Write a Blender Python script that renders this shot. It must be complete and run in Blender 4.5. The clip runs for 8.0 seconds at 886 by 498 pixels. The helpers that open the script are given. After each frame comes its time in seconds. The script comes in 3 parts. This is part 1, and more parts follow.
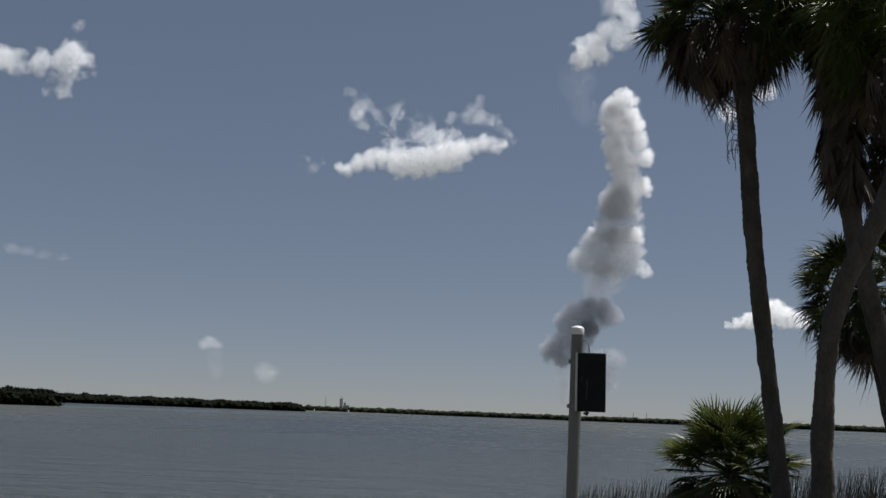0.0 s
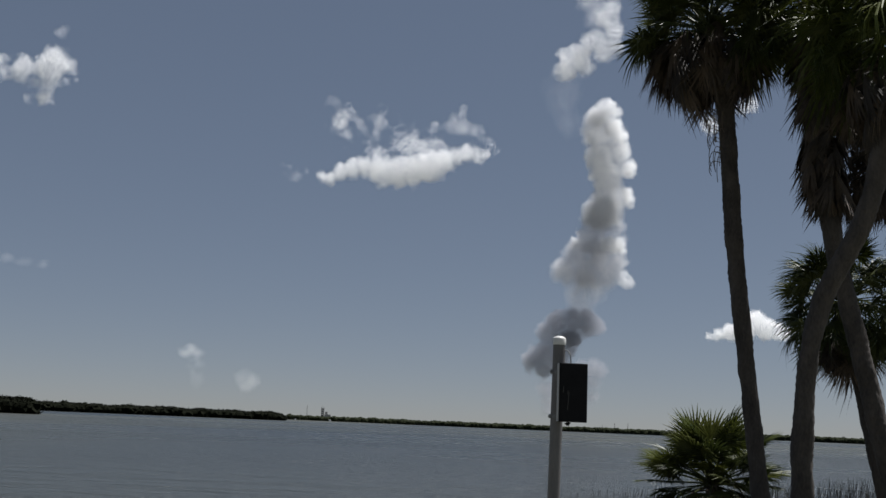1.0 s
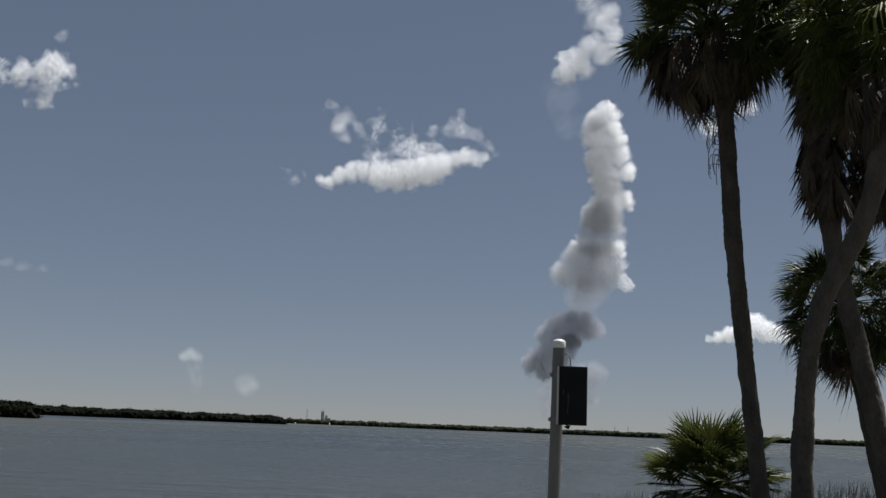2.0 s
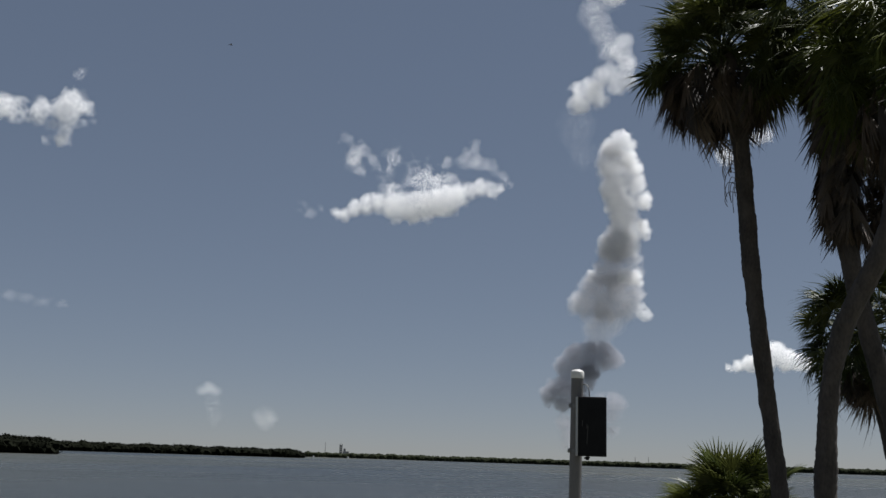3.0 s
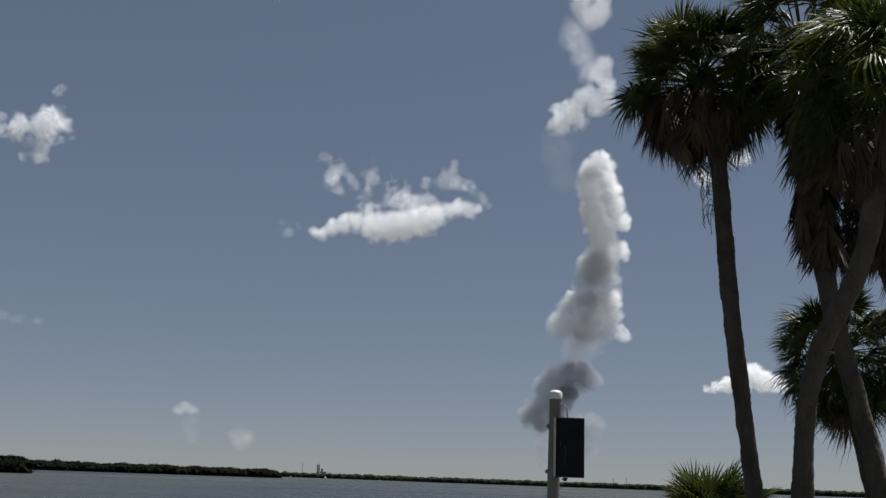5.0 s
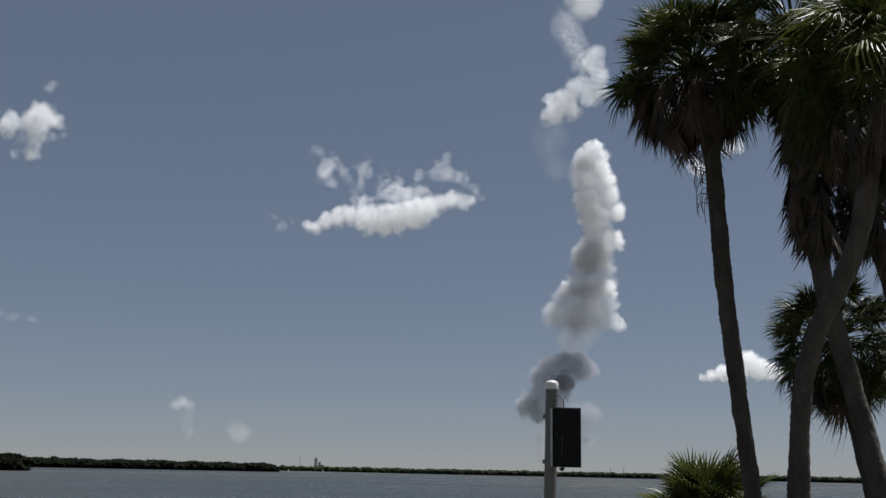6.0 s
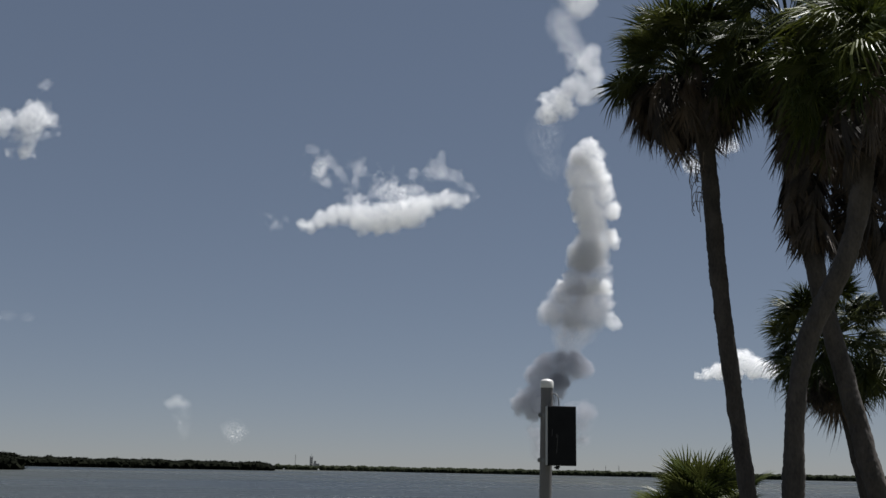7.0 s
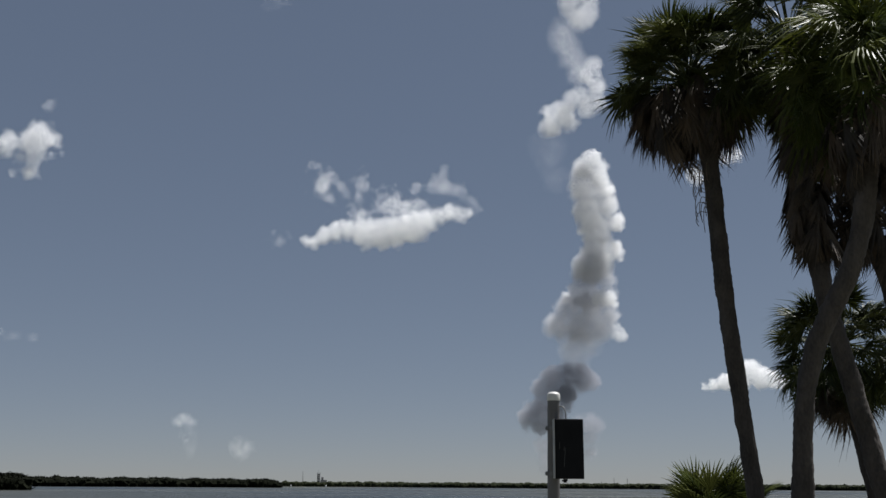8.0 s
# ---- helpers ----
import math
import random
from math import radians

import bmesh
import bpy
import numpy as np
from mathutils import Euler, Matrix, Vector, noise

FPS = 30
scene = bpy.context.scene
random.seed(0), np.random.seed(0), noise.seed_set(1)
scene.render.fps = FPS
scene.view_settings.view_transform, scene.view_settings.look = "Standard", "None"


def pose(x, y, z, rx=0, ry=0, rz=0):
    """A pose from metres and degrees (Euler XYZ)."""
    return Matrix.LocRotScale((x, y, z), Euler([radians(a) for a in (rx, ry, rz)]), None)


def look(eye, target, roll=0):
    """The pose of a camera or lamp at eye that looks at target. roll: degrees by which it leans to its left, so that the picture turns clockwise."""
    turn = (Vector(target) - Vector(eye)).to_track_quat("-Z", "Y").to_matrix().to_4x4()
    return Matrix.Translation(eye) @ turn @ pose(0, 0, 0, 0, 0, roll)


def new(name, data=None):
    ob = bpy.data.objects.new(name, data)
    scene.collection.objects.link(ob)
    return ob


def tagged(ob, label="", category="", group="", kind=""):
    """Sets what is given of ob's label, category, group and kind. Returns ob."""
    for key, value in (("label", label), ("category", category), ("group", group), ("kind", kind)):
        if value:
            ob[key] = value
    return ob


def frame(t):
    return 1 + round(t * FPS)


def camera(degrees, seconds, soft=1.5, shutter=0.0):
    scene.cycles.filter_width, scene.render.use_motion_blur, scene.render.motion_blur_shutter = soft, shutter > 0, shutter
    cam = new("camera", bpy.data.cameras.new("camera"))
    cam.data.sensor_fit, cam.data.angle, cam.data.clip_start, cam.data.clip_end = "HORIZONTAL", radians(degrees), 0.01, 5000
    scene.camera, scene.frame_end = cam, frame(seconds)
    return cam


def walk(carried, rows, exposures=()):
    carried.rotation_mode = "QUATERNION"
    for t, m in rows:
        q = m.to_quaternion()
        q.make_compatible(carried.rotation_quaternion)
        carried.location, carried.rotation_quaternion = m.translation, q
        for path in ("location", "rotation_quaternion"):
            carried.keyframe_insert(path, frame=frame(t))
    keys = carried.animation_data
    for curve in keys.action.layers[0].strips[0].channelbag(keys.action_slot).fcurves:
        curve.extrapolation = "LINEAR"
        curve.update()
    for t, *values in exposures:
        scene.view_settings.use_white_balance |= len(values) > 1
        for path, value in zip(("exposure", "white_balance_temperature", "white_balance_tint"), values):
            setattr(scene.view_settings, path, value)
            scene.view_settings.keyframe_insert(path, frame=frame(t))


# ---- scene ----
cam = camera(46.5, 8.0, soft=1.5)
EYE = Vector((0.0, 0.0, 2.4))


def held(t, yaw, pitch, roll):
    """A hand-held camera that turns on the spot and drifts a little to the side."""
    return t, pose(0.0015 * (t - 4.0), 0, EYE.z, 90 + pitch - 0.07, 0, yaw) @ pose(0, 0, 0, 0, 0, roll)


walk(cam, [held(*r) for r in (
    (0.0, 0.000, 9.185, 2.176), (0.5, -0.110, 9.565, 2.202), (1.0, -0.942, 9.749, 2.424), (1.5, -1.495, 9.903, 2.154),
    (1.7, -1.417, 9.920, 2.258), (2.8, 0.498, 10.716, 1.818), (3.0, 0.049, 11.636, 1.827), (3.5, -0.689, 13.059, 1.662),
    (4.0, -0.831, 13.186, 1.711), (4.5, -1.135, 13.179, 1.927), (5.0, -1.073, 12.771, 2.018), (5.2, -1.101, 12.566, 2.136),
    (6.3, -1.451, 12.224, 1.013), (6.5, -1.493, 12.133, 1.061), (7.0, -1.649, 12.262, 1.156), (7.5, -1.464, 13.004, 1.011),
    (8.0, -1.381, 13.041, 0.398))], exposures=((0.0, 0.62), (8.0, 0.62)))

# ---- daylight: high sun, ahead of the camera and to its right ----
SUN_AZ, SUN_EL = 64.0, 68.0
world = bpy.data.worlds.new("sky")
scene.world = world
world.use_nodes = True
wn, wl = world.node_tree.nodes, world.node_tree.links
sky = wn.new("ShaderNodeTexSky")
sky.sky_type = "NISHITA"
sky.sun_disc = False
sky.sun_elevation = radians(SUN_EL)
sky.sun_rotation = radians(SUN_AZ)
sky.air_density, sky.dust_density, sky.ozone_density = 0.6, 0.12, 2.4
tone = wn.new("ShaderNodeHueSaturation")
tone.inputs["Saturation"].default_value = 1.10
flat = wn.new("ShaderNodeGamma")
flat.inputs["Gamma"].default_value = 0.48
wl.new(sky.outputs[0], flat.inputs["Color"])
wl.new(flat.outputs[0], tone.inputs["Color"])
tint = wn.new("ShaderNodeMix")
tint.data_type, tint.blend_type = "RGBA", "MULTIPLY"
tint.inputs[0].default_value = 1.0
tint.inputs[7].default_value = (1.01, 0.995, 1.035, 1)
wl.new(tone.outputs[0], tint.inputs[6])
wl.new(tint.outputs[2], wn["Background"].inputs["Color"])
wn["Background"].inputs["Strength"].default_value = 0.082

sun_data = bpy.data.lights.new("sun", "SUN")
sun_data.energy, sun_data.angle, sun_data.color = 5.0, radians(0.53), (1.0, 0.99, 0.985)
sun = new("sun", sun_data)
az, el = radians(SUN_AZ), radians(SUN_EL)
sun.matrix_world = look((math.sin(az) * math.cos(el) * 50, math.cos(az) * math.cos(el) * 50, math.sin(el) * 50), (0, 0, 0))


# ---- materials ----
def material(name, low, high, scale=4.0, rough=0.7, bump=0.0, bump_scale=20.0, metallic=0.0, stretch=(1, 1, 1), per_piece=0.0,
             translucent=0.0, specular=0.5):
    """Two colours mixed by coarse and fine noise in the object's own space, with relief."""
    m = bpy.data.materials.new(name)
    m.use_nodes = True
    n, l = m.node_tree.nodes, m.node_tree.links
    b = n["Principled BSDF"]
    b.inputs["Roughness"].default_value = rough
    b.inputs["Metallic"].default_value = metallic
    b.inputs["Specular IOR Level"].default_value = specular
    co = n.new("ShaderNodeTexCoord")
    mp = n.new("ShaderNodeMapping")
    mp.inputs["Scale"].default_value = stretch
    l.new(co.outputs["Object"], mp.inputs["Vector"])
    coarse, fine = n.new("ShaderNodeTexNoise"), n.new("ShaderNodeTexNoise")
    for node, sc, det in ((coarse, scale, 3), (fine, scale * 7.3, 5)):
        node.inputs["Scale"].default_value, node.inputs["Detail"].default_value = sc, det
        l.new(mp.outputs[0], node.inputs["Vector"])
    add = n.new("ShaderNodeMix")
    add.data_type = "FLOAT"
    add.inputs[0].default_value = 0.4
    l.new(coarse.outputs["Fac"], add.inputs[2])
    l.new(fine.outputs["Fac"], add.inputs[3])
    fac = add.outputs[0]
    if per_piece:
        info, madd = n.new("ShaderNodeObjectInfo"), n.new("ShaderNodeMath")
        madd.operation = "MULTIPLY_ADD"
        madd.inputs[1].default_value = per_piece
        l.new(info.outputs["Random"], madd.inputs[0])
        sub = n.new("ShaderNodeMath")
        sub.inputs[1].default_value = -per_piece / 2
        l.new(fac, sub.inputs[0])
        l.new(sub.outputs[0], madd.inputs[2])
        fac = madd.outputs[0]
    ramp = n.new("ShaderNodeValToRGB")
    ramp.color_ramp.elements[0].position, ramp.color_ramp.elements[1].position = 0.3, 0.7
    ramp.color_ramp.elements[0].color, ramp.color_ramp.elements[1].color = (*low, 1), (*high, 1)
    l.new(fac, ramp.inputs[0])
    l.new(ramp.outputs[0], b.inputs["Base Color"])
    if bump:
        bn, bt = n.new("ShaderNodeBump"), n.new("ShaderNodeTexNoise")
        bt.inputs["Scale"].default_value, bt.inputs["Detail"].default_value = bump_scale, 4
        l.new(mp.outputs[0], bt.inputs["Vector"])
        bn.inputs["Strength"].default_value, bn.inputs["Distance"].default_value = min(1, bump), 0.3 / bump_scale
        l.new(bt.outputs["Fac"], bn.inputs["Height"])
        l.new(bn.outputs[0], b.inputs["Normal"])
    if translucent:
        tr, mix = n.new("ShaderNodeBsdfTranslucent"), n.new("ShaderNodeMixShader")
        mix.inputs[0].default_value = translucent
        l.new(ramp.outputs[0], tr.inputs["Color"])
        l.new(b.outputs[0], mix.inputs[1])
        l.new(tr.outputs[0], mix.inputs[2])
        l.new(mix.outputs[0], n["Material Output"].inputs["Surface"])
    return m


def droplets(name, low, high):
    """Cloud or smoke droplets: they throw light back and let it through alike."""
    m = material(name, low, high, 0.006, 1.0, specular=0.0)
    n, l = m.node_tree.nodes, m.node_tree.links
    colour = n["Principled BSDF"].inputs["Base Color"].links[0].from_socket
    di, tr, half = n.new("ShaderNodeBsdfDiffuse"), n.new("ShaderNodeBsdfTranslucent"), n.new("ShaderNodeMixShader")
    half.inputs[0].default_value = 0.5
    l.new(colour, di.inputs["Color"])
    l.new(colour, tr.inputs["Color"])
    l.new(di.outputs[0], half.inputs[1])
    l.new(tr.outputs[0], half.inputs[2])
    l.new(half.outputs[0], n["Material Output"].inputs["Surface"])
    return m


WHITE = droplets("cloud_droplets", (0.94, 0.94, 0.94), (0.975, 0.975, 0.975))
EXHAUST = droplets("exhaust_smoke", (0.85, 0.85, 0.855), (0.90, 0.90, 0.90))
# Greyer exhaust copies: the low plume's shade and haze, put into the colour.
HALF_SHADE = droplets("half_shade_smoke", (0.67, 0.67, 0.69), (0.74, 0.74, 0.75))
SHADE_GREY = droplets("shade_grey_smoke", (0.42, 0.43, 0.47), (0.49, 0.49, 0.53))
LEAF = material("palm_leaf", (0.026, 0.035, 0.009), (0.072, 0.080, 0.020), 3.0, 0.42, 0.3, 60, per_piece=0.5, translucent=0.22, specular=0.2)
LEAF_YOUNG = material("young_palm_leaf", (0.034, 0.047, 0.009), (0.096, 0.108, 0.020), 3.0, 0.42, 0.3, 60, per_piece=0.5, translucent=0.25, specular=0.2)
DEAD = material("dead_palm_leaf", (0.024, 0.018, 0.013), (0.092, 0.066, 0.045), 3.0, 0.8, 0.4, 50, per_piece=0.6, translucent=0.1)
STALK = material("leaf_stalk", (0.06, 0.07, 0.02), (0.16, 0.15, 0.06), 5.0, 0.5, 0.2, 60)
BARK = material("palm_bark", (0.016, 0.013, 0.011), (0.075, 0.062, 0.052), 5.0, 0.9, 1.0, 13, stretch=(1, 1, 0.45))
FIBRE = material("bark_fibre", (0.05, 0.04, 0.03), (0.13, 0.10, 0.07), 8.0, 0.9, 0.3, 24)
GALV = material("weathered_grey_pipe", (0.075, 0.071, 0.070), (0.125, 0.119, 0.117), 9.0, 0.55, 0.12, 90, stretch=(1, 1, 0.25))
CAP = material("white_plastic_cap", (0.50, 0.49, 0.47), (0.62, 0.61, 0.58), 14.0, 0.4, 0.1, 80)
BLACK = material("black_plastic", (0.005, 0.005, 0.006), (0.010, 0.010, 0.011), 12.0, 0.75, 0.2, 160, specular=0.15)
SCUFF = material("scuffed_plastic", (0.02, 0.02, 0.02), (0.06, 0.058, 0.055), 30.0, 0.7)
FLANGE = material("grey_metal_plate", (0.30, 0.30, 0.30), (0.42, 0.42, 0.41), 11.0, 0.5, 0.1, 70, metallic=0.3)
STEEL = material("dull_steel", (0.10, 0.10, 0.10), (0.2, 0.2, 0.2), 20.0, 0.45, metallic=0.8)
WIRE = material("grey_cable", (0.10, 0.10, 0.10), (0.16, 0.16, 0.16), 20.0, 0.5)
WOODS = material("shore_foliage", (0.012, 0.015, 0.008), (0.028, 0.032, 0.018), 0.12, 0.95, 0.6, 1.4, specular=0.03)
MANGROVE = material("mangrove_foliage", (0.004, 0.005, 0.003), (0.009, 0.010, 0.006), 0.15, 0.95, 0.6, 1.6, specular=0.03)
REED = material("reed_stem", (0.05, 0.042, 0.026), (0.13, 0.105, 0.062), 2.0, 0.7, per_piece=0.4, translucent=0.2)
GROUND = material("grassy_sand", (0.055, 0.065, 0.040), (0.15, 0.14, 0.11), 0.8, 0.95, 0.7, 12)
CONCRETE = material("far_concrete", (0.20, 0.20, 0.20), (0.30, 0.30, 0.30), 0.1, 0.9)
TOWER = material("weathered_tower_steel", (0.08, 0.08, 0.085), (0.14, 0.14, 0.145), 0.1, 0.8)
WHITEWALL = material("white_tank_paint", (0.70, 0.70, 0.70), (0.8, 0.8, 0.8), 0.1, 0.6)
PLUMAGE = material("dark_plumage", (0.015, 0.014, 0.014), (0.04, 0.035, 0.03), 20.0, 0.7)


def water_material():
    m = bpy.data.materials.new("brackish_water")
    m.use_nodes = True
    n, l = m.node_tree.nodes, m.node_tree.links
    b = n["Principled BSDF"]
    b.inputs["Roughness"].default_value, b.inputs["IOR"].default_value, b.inputs["Specular IOR Level"].default_value = 0.16, 1.33, 0.18
    co = n.new("ShaderNodeTexCoord")

    def ripples(scale, stretch, detail):
        mp, tx = n.new("ShaderNodeMapping"), n.new("ShaderNodeTexNoise")
        mp.inputs["Scale"].default_value = stretch
        mp.inputs["Rotation"].default_value = (0, 0, radians(12))
        tx.inputs["Scale"].default_value, tx.inputs["Detail"].default_value = scale, detail
        l.new(co.outputs["Object"], mp.inputs["Vector"])
        l.new(mp.outputs[0], tx.inputs["Vector"])
        return tx.outputs["Fac"]

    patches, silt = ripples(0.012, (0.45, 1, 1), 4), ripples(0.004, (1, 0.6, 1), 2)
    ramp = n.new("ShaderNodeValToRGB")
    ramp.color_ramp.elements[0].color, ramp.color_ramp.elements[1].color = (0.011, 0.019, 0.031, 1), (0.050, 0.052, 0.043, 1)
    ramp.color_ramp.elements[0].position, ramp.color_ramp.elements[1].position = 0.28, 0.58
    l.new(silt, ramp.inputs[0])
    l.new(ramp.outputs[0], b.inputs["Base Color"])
    rr = n.new("ShaderNodeMapRange")
    rr.inputs["From Min"].default_value, rr.inputs["From Max"].default_value = 0.3, 0.7
    rr.inputs["To Min"].default_value, rr.inputs["To Max"].default_value = 0.20, 0.38
    l.new(patches, rr.inputs["Value"])
    l.new(rr.outputs[0], b.inputs["Roughness"])
    normal = None
    for height, dist in ((ripples(0.45, (0.5, 1, 1), 2), 0.7), (ripples(1.7, (0.7, 1, 1), 3), 0.34), (ripples(4.2, (0.6, 1, 1), 4), 0.19), (ripples(9.0, (0.6, 1, 1), 3), 0.06)):
        bp = n.new("ShaderNodeBump")
        bp.inputs["Strength"].default_value, bp.inputs["Distance"].default_value = 1.0, dist
        l.new(height, bp.inputs["Height"])
        if normal:
            l.new(normal, bp.inputs["Normal"])
        normal = bp.outputs[0]
    l.new(normal, b.inputs["Normal"])
    return m


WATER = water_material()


# ---- building helpers ----
def mesh_from(name, verts, faces, mat, smooth=False):
    me = bpy.data.meshes.new(name)
    me.from_pydata([tuple(v) for v in verts], [], faces)
    me.materials.append(mat)
    if smooth:
        me.polygons.foreach_set("use_smooth", [True] * len(me.polygons))
    me.update()
    return me


def part(name, bm, mat, parent, label="", smooth=False):
    """Links a bmesh as one mesh object under a thing or a part."""
    me = bpy.data.meshes.new(name)
    bm.to_mesh(me)
    bm.free()
    me.materials.append(mat)
    if smooth:
        me.polygons.foreach_set("use_smooth", [True] * len(me.polygons))
    ob = new(name, me)
    ob.parent = parent
    return tagged(ob, label)


def mesh_part(name, me, parent, m=None, label=""):
    ob = new(name, me)
    ob.parent = parent
    if m is not None:
        ob.matrix_local = m
    return tagged(ob, label)


def block(bm, size, at, bevel=0.0, turn=None):
    m = Matrix.Translation(at) @ (turn or Matrix.Identity(4)) @ Matrix.Diagonal((*size, 1))
    made = bmesh.ops.create_cube(bm, size=1, matrix=m)["verts"]
    if bevel:
        edges = list({e for v in made for e in v.link_edges})
        bmesh.ops.bevel(bm, geom=edges, offset=bevel, segments=2, affect="EDGES", profile=0.6)


def rod(bm, a, b, r1, r2=None, sides=10):
    a, b = Vector(a), Vector(b)
    m = Matrix.Translation((a + b) / 2) @ (b - a).to_track_quat("Z", "Y").to_matrix().to_4x4()
    bmesh.ops.create_cone(bm, cap_ends=True, segments=sides, radius1=r1, radius2=r1 if r2 is None else r2, depth=(b - a).length, matrix=m)


def spline(points, per):
    """A smooth line through the points."""
    p = [Vector(q) for q in points]
    p = [p[0] * 2 - p[1], *p, p[-1] * 2 - p[-2]]
    out = []
    for i in range(1, len(p) - 2):
        for k in range(per):
            t = k / per
            a, b, c, d = p[i - 1:i + 3]
            out.append(0.5 * ((2 * b) + (c - a) * t + (2 * a - 5 * b + 4 * c - d) * t * t + (3 * b - a - 3 * c + d) * t ** 3))
    return [*out, p[-2]]


def tube(points, radii, sides, rough=0.0, seed=0.0):
    """Verts and faces of a tube along the points, uneven by rough."""
    verts, faces = [], []
    for i, p in enumerate(points):
        tangent = (points[min(i + 1, len(points) - 1)] - points[max(i - 1, 0)]).normalized()
        x = tangent.cross(Vector((0, 1, 0.01))).normalized()
        y = tangent.cross(x)
        for k in range(sides):
            a = 2 * math.pi * k / sides
            q = p + (x * math.cos(a) + y * math.sin(a)) * radii[i]
            if rough:
                w = noise.noise(Vector((q.x * 6 + seed, q.y * 6, q.z * 2.5))) + 0.6 * noise.noise(Vector((q.x * 24 + seed, q.y * 24, q.z * 16))) + 0.3 * abs(noise.noise(Vector((seed, 2, q.z * 9))))
                q = p + (q - p) * (1 + rough * w)
            verts.append(q)
    for i in range(len(points) - 1):
        for k in range(sides):
            a, b = i * sides + k, i * sides + (k + 1) % sides
            faces.append((a, b, b + sides, a + sides))
    faces.append(tuple(range(sides - 1, -1, -1)))
    faces.append(tuple((len(points) - 1) * sides + k for k in range(sides)))
    return verts, faces


def toward(a, e, d):
    """The place d metres from the viewpoint at azimuth a and elevation e (degrees)."""
    a, e = radians(a), radians(e)
    return EYE + Vector((math.sin(a) * math.cos(e), math.cos(a) * math.cos(e), math.sin(e))) * d


# ---- ground and water ----
def build_ground():
    xs = [-6000, -3000, -1200, -400, -150, -60] + [-40 + 2 * i for i in range(41)] + [60, 150, 400, 1200, 3000, 6000]
    ys = [-6000, -3000, -1000, -300, -100, -40] + [-20 + 1.0 * i for i in range(56)] + [60, 150, 400, 900, 1900, 2050, 2400, 3500, 6000]
    verts, faces = [], []
    for y in ys:
        for x in xs:
            edge = 15.5 + 2.75 * (1 + math.tanh((x - 1.5) / 2.4))
            s = min(1, max(0, (y - edge + 1.5) / 4.0))
            s = s * s * (3 - 2 * s)
            z = 0.72 * (1 - s) - 1.6 * s
            if y > 2000:
                z = 0.6
            z += 0.05 * noise.noise(Vector((x * 0.35, y * 0.35, 0))) if abs(x) < 60 and abs(y) < 60 else 0
            verts.append((x, y, z))
    w = len(xs)
    for j in range(len(ys) - 1):
        for i in range(w - 1):
            faces.append((j * w + i, j * w + i + 1, (j + 1) * w + i + 1, (j + 1) * w + i))
    tagged(new("ground", mesh_from("ground", verts, faces, GROUND, True)), "sandy grass bank sloping down into the lagoon", "ground", kind="structure")


def build_water():
    s = 7000.0
    verts = [(-s, 8, 0), (s, 8, 0), (s, s, 0), (-s, s, 0)]
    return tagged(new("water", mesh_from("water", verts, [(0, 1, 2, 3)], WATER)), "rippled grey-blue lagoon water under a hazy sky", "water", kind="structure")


build_ground()
water = build_water()


# ---- far shores ----
def woods(name, mat, label, ends, height, clump, count, seed, leaves=50):
    """A belt of low trees: many uneven crowns along a shore from one end to the other."""
    rng = random.Random(seed)
    base = bmesh.new()
    bmesh.ops.create_icosphere(base, subdivisions=2, radius=1)
    unit = [v.co.copy() for v in base.verts]
    tris = [tuple(v.index for v in f.verts) for f in base.faces]
    base.free()
    (a0, d0), (a1, d1) = ends
    verts, faces = [], []
    for i in range(count):
        t = (i + rng.random()) / count
        a, d = a0 + (a1 - a0) * t, d0 + (d1 - d0) * t
        depth = rng.random() ** 1.5
        p = toward(a, 0, d + 60 * depth)
        h = height * (0.68 + 0.20 * depth + 0.12 * noise.noise(Vector((t * 24, seed, 0))) + 0.10 * noise.noise(Vector((t * 90, seed, 3)))) * rng.uniform(0.85, 1.08)
        h *= min(1, 0.45 + 14 * min(t + 0.02, 1 - t + 0.012))
        r = clump * rng.uniform(0.6, 1.25)
        o = len(verts)
        for u in unit:
            k = 1 + 0.5 * noise.noise(u * 2.1 + Vector((i, 0, 0))) + 0.45 * noise.noise(u * 6.3 + Vector((0, i, 0)))
            verts.append((p.x + u.x * r * k, p.y + u.y * r * k, max(-0.3, h * 0.5 + math.copysign(abs(u.z) ** 0.6, u.z) * h * 0.5 * (0.72 + 0.28 * k))))
        faces += [(o + x, o + y, o + z) for x, y, z in tris]
        # loose leaf clumps that break the outline
        for _ in range(leaves):
            q = Vector(verts[o + rng.randrange(len(unit))]) + Vector((rng.gauss(0, 1), rng.gauss(0, 1), rng.gauss(0.2, 0.6))) * clump * 0.09
            e = len(verts)
            verts += [tuple(q + Vector((rng.gauss(0, 1), rng.gauss(0, 1), rng.gauss(0, 0.8))) * clump * 0.11) for _ in range(3)]
            faces.append((e, e + 1, e + 2))
    tagged(new(name, mesh_from(name, verts, faces, mat)), label, "trees", kind="stuff")


woods("shoreline_woods", WOODS, "low dark green woods along the far shore", ((-7.6, 2050), (27, 1900)), 12.0, 5.5, 1500, 3, 24)
woods("wooded_point", MANGROVE, "dark green wooded point reaching into the lagoon", ((-26, 960), (-7.35, 1080)), 10.0, 5.0, 1100, 5, 70)
woods("mangrove_islet", MANGROVE, "dense dark mangrove islet standing in the water", ((-27, 400), (-20.2, 430)), 7.6, 3.4, 360, 7, 140)


